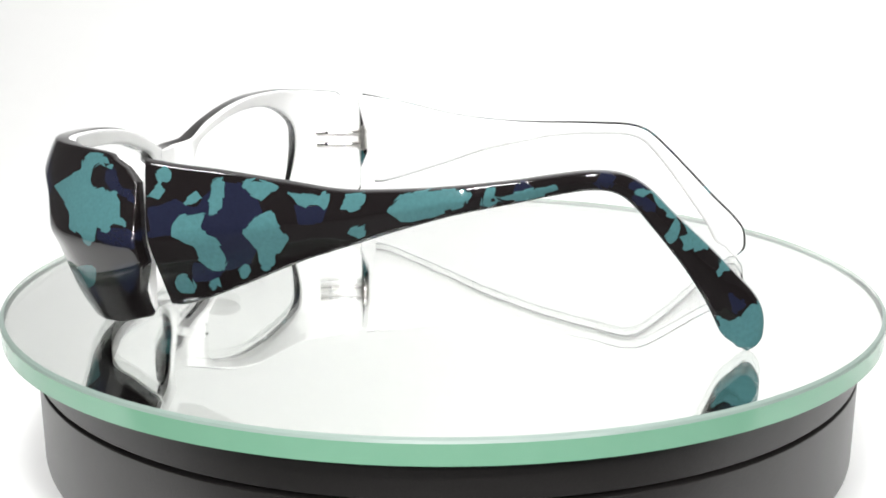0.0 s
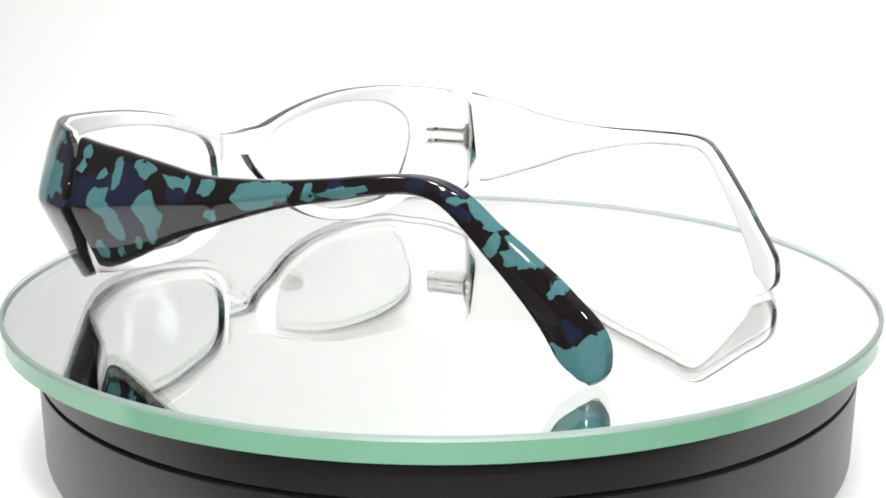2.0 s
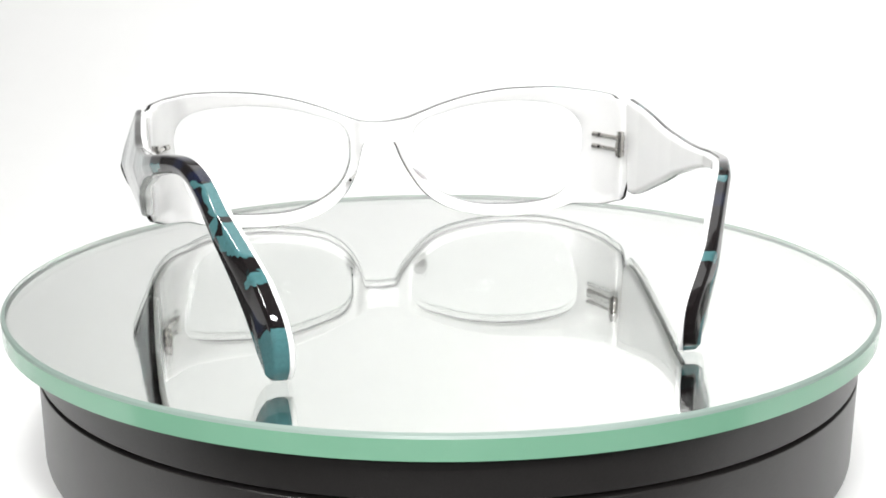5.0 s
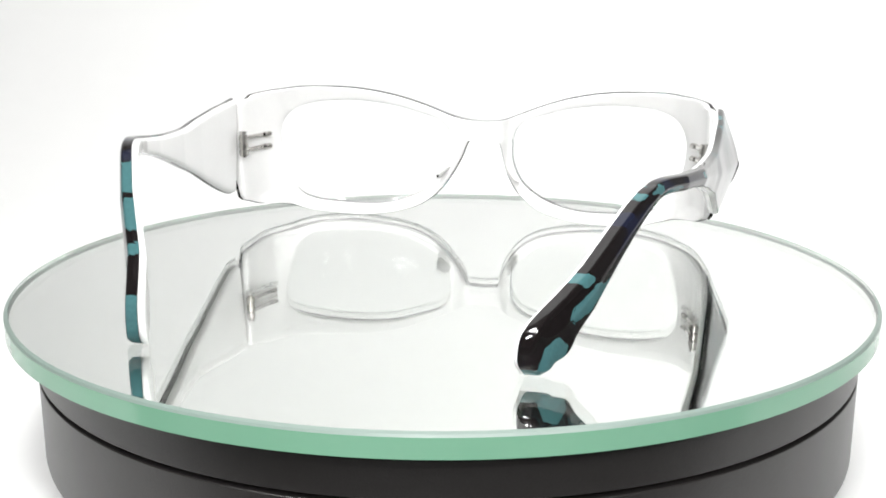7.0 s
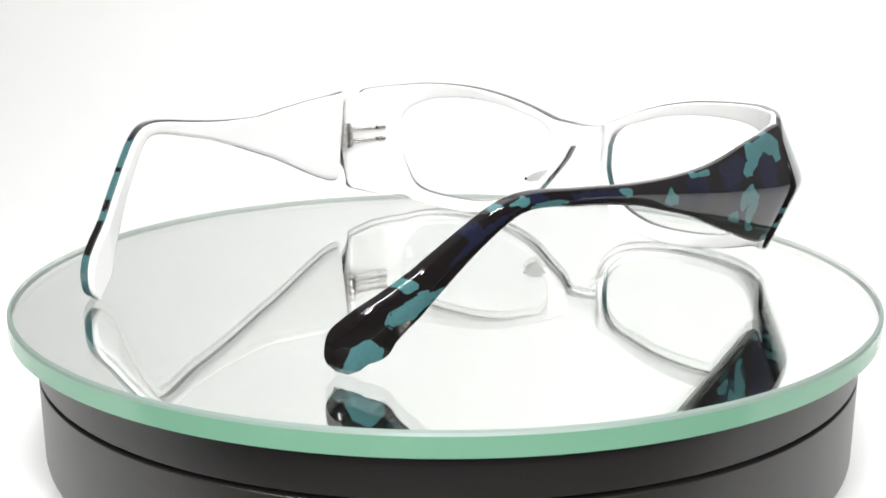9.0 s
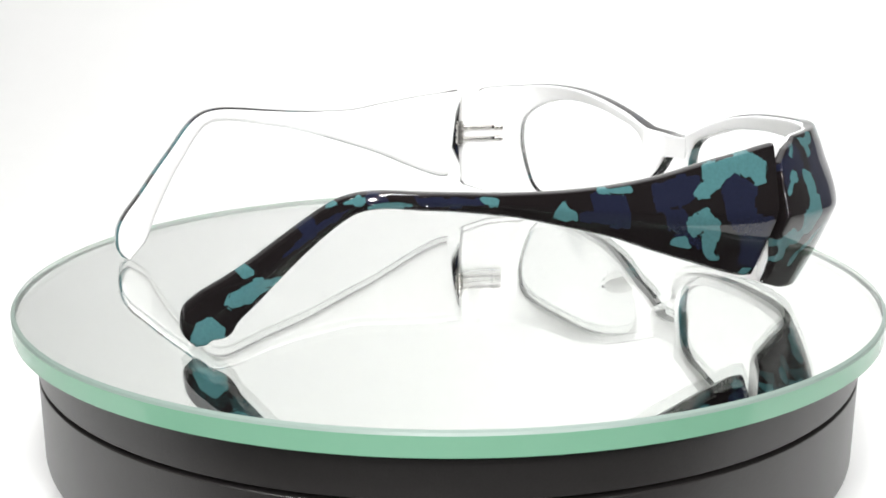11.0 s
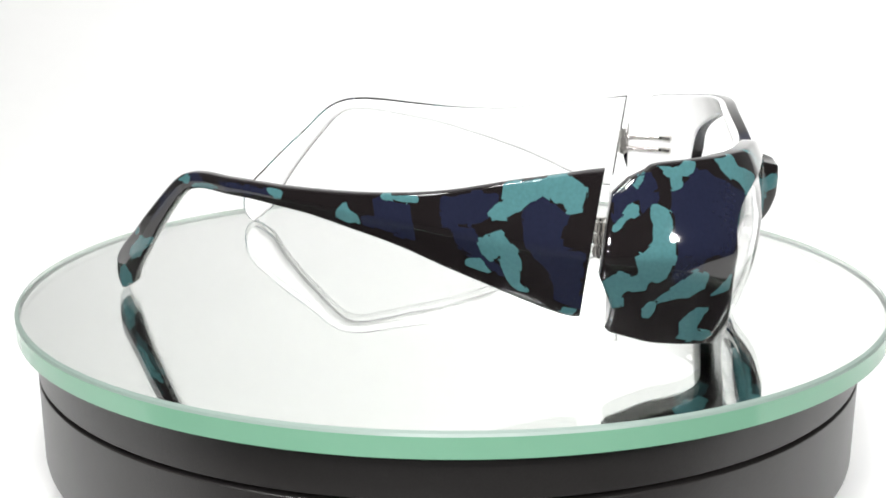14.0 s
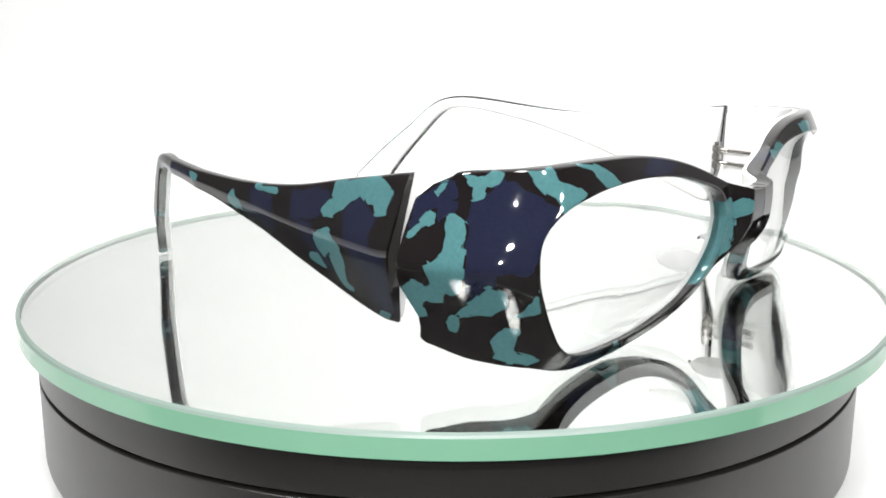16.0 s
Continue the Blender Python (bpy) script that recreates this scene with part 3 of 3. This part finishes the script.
ARM_TEAL_R_BACK = [
    [(-53.1, 26.9), (-51.7, 28.6), (-51.3, 27.3), (-49.2, 26.4), (-48.9, 25.0), (-51.3, 24.9), (-53.2, 25.6)],
    [(-44.1, 30.3), (-37.8, 30.8), (-37.2, 30.3), (-37.4, 29.7), (-40.5, 29.5)],
    [(-67.8, 30.2), (-64.7, 30.1), (-65.2, 29.0), (-66.0, 28.0), (-66.6, 28.7)],
    [(-87.2, 29.0), (-82.4, 29.6), (-80.1, 29.3), (-81.0, 29.0), (-87.0, 28.5)],
    [(-90.8, 29.6), (-89.6, 30.6), (-87.5, 30.8), (-87.9, 29.4), (-89.5, 29.6)],
    [(-105.1, 14.7), (-101.1, 15.3), (-102.0, 14.0), (-104.9, 12.4), (-106.2, 10.2), (-109.2, 8.9), (-110.1, 9.6), (-109.4, 11.7)],
    [(-112.7, 5.0), (-111.9, 3.5), (-113.7, 1.7)],
    [(-11.0, 11.2), (-9.7, 11.7), (-7.9, 11.3), (-9.2, 10.4)],
]
ARM_NAVY_R = [
    [(-46.1, 29.7), (-41.6, 29.4), (-38.8, 29.2), (-38.1, 25.4), (-37.7, 22.5), (-41.6, 23.4), (-48.2, 24.9), (-48.3, 26.1), (-45.4, 26.4)],
    [(-32.4, 30.5), (-25.6, 32.1), (-21.9, 32.1), (-22.3, 30.6), (-23.7, 27.8), (-26.3, 26.7), (-32.7, 25.8)],
    [(-17.6, 29.5), (-15.7, 31.3), (-14.0, 32.3), (-13.1, 31.1), (-11.6, 30.8), (-9.6, 29.4), (-9.9, 27.3), (-11.2, 23.4), (-6.5, 22.8), (-7.2, 11.9), (-11.3, 13.3), (-11.2, 16.8), (-13.8, 19.9), (-15.8, 21.9), (-16.9, 25.9)],
    [(-30.5, 25.9), (-26.3, 25.7), (-24.1, 22.2), (-22.1, 19.0), (-20.6, 17.1), (-22.2, 17.2), (-24.3, 19.0), (-27.4, 20.7), (-30.0, 22.7)],
    [(-79.3, 30.5), (-72.4, 30.5), (-68.5, 30.1), (-67.6, 29.1), (-72.5, 28.9), (-78.6, 29.4)],
    [(-90.4, 28.5), (-94.3, 26.2), (-102.0, 18.3)],
]
ARM_TEAL_L = [
    [(-7.7, 36.2), (-8.8, 35.2), (-8.6, 33.5), (-6.9, 33.7), (-6.0, 35.2)],
    [(-7.0, 33.4), (-7.9, 32.2), (-6.9, 30.8), (-5.3, 31.3)],
    [(-17.0, 33.8), (-18.6, 34.4), (-18.5, 32.5), (-18.7, 29.7), (-17.1, 28.5), (-16.7, 30.1), (-17.1, 31.7)],
    [(-12.1, 30.3), (-13.8, 31.8), (-14.4, 30.8), (-12.9, 29.7)],
    [(-10.6, 25.8), (-11.7, 27.2), (-13.9, 27.6), (-15.8, 28.0), (-15.1, 25.8), (-15.8, 24.3), (-17.3, 23.8), (-18.8, 20.4), (-17.9, 18.2), (-16.3, 18.1), (-14.4, 20.1), (-13.9, 22.4), (-11.9, 23.2), (-10.6, 24.3)],
]
ARM_TEAL_L_MID = [
    [(-25.9, 27.8), (-27.9, 28.6), (-28.5, 26.8), (-30.3, 24.1), (-28.1, 21.1), (-27.9, 19.4), (-26.1, 18.6), (-25.2, 19.7), (-25.2, 22.0), (-23.9, 24.3), (-23.5, 25.1)],
    [(-22.5, 33.8), (-24.9, 34.1), (-27.5, 33.7), (-29.5, 33.0), (-27.1, 32.6), (-26.0, 31.2), (-24.0, 32.1)],
    [(-31.2, 32.3), (-33.2, 32.1), (-36.2, 31.8), (-38.3, 32.5), (-38.1, 30.9), (-37.6, 29.4), (-36.4, 30.5), (-34.6, 30.2), (-32.8, 30.9)],
    [(-41.2, 31.8), (-44.6, 32.2), (-44.4, 30.8), (-42.9, 29.9), (-40.6, 29.8)],
    [(-10.1, 16.2), (-11.1, 16.5), (-12.1, 14.5), (-11.9, 13.1), (-9.8, 13.3), (-8.9, 14.6)],
    [(-14.9, 14.1), (-16.8, 15.7), (-16.8, 14.3), (-15.6, 13.4)],
    [(-21.3, 17.6), (-22.7, 18.6), (-23.1, 17.2), (-21.7, 16.3)],
    [(-42.0, 25.6), (-44.8, 27.0), (-44.2, 25.1), (-43.0, 24.7)],
]
ARM_TEAL_L_BACK = [
    [(-51.6, 32.0), (-55.9, 32.8), (-61.5, 33.2), (-62.4, 32.4), (-61.3, 30.6), (-58.1, 29.6), (-54.8, 28.3), (-51.6, 28.1), (-49.6, 29.6), (-50.4, 30.7)],
    [(-65.9, 33.3), (-67.2, 33.6), (-67.0, 32.6), (-66.4, 31.2), (-67.2, 31.3), (-66.6, 30.8), (-65.4, 30.9)],
    [(-68.3, 32.1), (-70.5, 32.7), (-77.3, 34.1), (-77.6, 33.4), (-76.1, 32.9), (-72.4, 31.9), (-69.4, 31.7)],
    [(-91.4, 32.5), (-92.7, 32.7), (-93.7, 32.3), (-92.8, 31.8)],
    [(-97.9, 25.0), (-98.7, 26.6), (-99.3, 25.4), (-98.7, 23.6), (-97.7, 22.8), (-97.1, 23.9)],
    [(-99.8, 23.7), (-101.0, 23.9), (-101.5, 22.8), (-102.3, 21.8), (-100.3, 21.2), (-100.5, 22.3)],
    [(-106.5, 16.0), (-107.1, 17.0), (-107.5, 16.5), (-107.0, 15.7)],
]
ARM_TIP_L = [[(-107.2, 7.6), (-109.6, 6.6), (-111.6, 7.6), (-113.4, 10.0), (-116, 9.5), (-117, 5), (-115, -1), (-110, -1)]]
ARM_NAVY_L = [
    [(-14.8, 30.0), (-18.6, 34.1), (-22.6, 33.4), (-25.5, 30.7), (-26.4, 28.7), (-22.9, 24.8), (-16.8, 24.3), (-14.9, 25.3)],
    [(-5.0, 28.9), (-7.1, 29.5), (-10.1, 30.7), (-13.0, 29.4), (-16.2, 29.6), (-15.8, 28.2), (-11.4, 27.5), (-10.2, 25.0), (-5.9, 24.2)],
    [(-16.1, 24.0), (-23.5, 24.8), (-25.2, 22.0), (-23.9, 19.6), (-19.9, 18.1), (-15.7, 15.9), (-12.7, 15.6), (-13.1, 18.8), (-18.1, 18.0), (-18.9, 21.0)],
    [(-32.3, 30.1), (-38.2, 30.2), (-37.3, 27.3), (-33.2, 27.1)],
    [(-91.0, 31.5), (-93.2, 31.5), (-94.8, 30.0), (-95.2, 28.3), (-93.3, 29.2)],
    [(-109.3, 12.0), (-111.8, 10.1), (-113.0, 10.6), (-111.9, 9.0), (-110.3, 8.1)],
]


def chips(spots, size):
    """Small four-cornered flakes about the given spots."""
    return [[(y - 1.4 * size, z + 0.2 * size), (y + 0.1 * size, z + 1.7 * size), (y + 1.3 * size, z - 0.4 * size), (y - 0.4 * size, z - 1.5 * size)] for y, z in spots]


ARM_TEAL_L_BACK += [[(-94, 32.6), (-96.5, 31.5), (-99, 28.8), (-98.4, 27.6), (-97.0, 28.2), (-95.2, 30.2)], [(-100, 26.6), (-101.2, 27), (-105, 23.5), (-105.6, 20.6), (-103.9, 21.8), (-102.4, 20.8), (-102.0, 23.0)], [(-107.4, 20), (-109, 18), (-108.6, 16.4), (-107.2, 17.6)]]
ARM_TEAL_R_BACK += chips([(-93.2, 30.0), (-106.8, 16.4)], 0.8) + [[(-114.9, 5.2), (-112.6, 7.0), (-110.4, 4.6), (-111.2, 1.2), (-113.5, -0.5), (-116.5, 0.5)]]
ARM_NAVY_L += chips([(-92, 34), (-72, 33), (-86, 35)], 1.3)
ARM_NAVY_R += chips([(-97, 25.5), (-86, 30.5)], 1.3)


def swollen(outlines, k):
    return [[(c[0] + (u - c[0]) * k, c[1] + (v - c[1]) * k) for u, v in ring] for ring in outlines for c in [np.mean(ring, axis=0)]]


FRONT_FLAKES = {"teal": FRONT_TEAL_R + swollen(FRONT_TEAL_LOW, 1.18) + BRIDGE_TEAL + FRONT_TEAL_L, "navy": FRONT_NAVY_R + BRIDGE_NAVY + FRONT_NAVY_L}
RIGHT_ARM = {"teal": ARM_TEAL_R + ARM_TEAL_R_BACK, "navy": ARM_NAVY_R}
LEFT_ARM = {"teal": swollen(ARM_TEAL_L + ARM_TEAL_L_MID + ARM_TEAL_L_BACK[:3], 1.1) + ARM_TEAL_L_BACK[3:] + ARM_TIP_L, "navy": ARM_NAVY_L}

front_layer("front_face", CAMO, 0, 0.45, "teal, navy and black camouflage acetate", 30, FRONT_FLAKES)
front_layer("front_lining", WHITE, 0.45, 1, "milky white acetate lining", 8, inset=0.28)
for side in (1, -1):
    temple(side, RIGHT_ARM if side > 0 else LEFT_ARM)
    hinge(side)
    lens(side)
    nose_pad(side)


# ---- turning ----
def turn(t):
    return 0.2229075 * t - 0.000119365 * t * (t - 16)


def motions():
    steps = [i * 0.5 for i in range(33)]
    walk(plate, [(t, pose(0, 0, 0, 0, 0, -math.degrees(turn(t)))) for t in steps])
    walk(glasses, [(t, pose(0, 0, 0, 0, 0, 77.976 - math.degrees(turn(t)))) for t in steps])


motions()
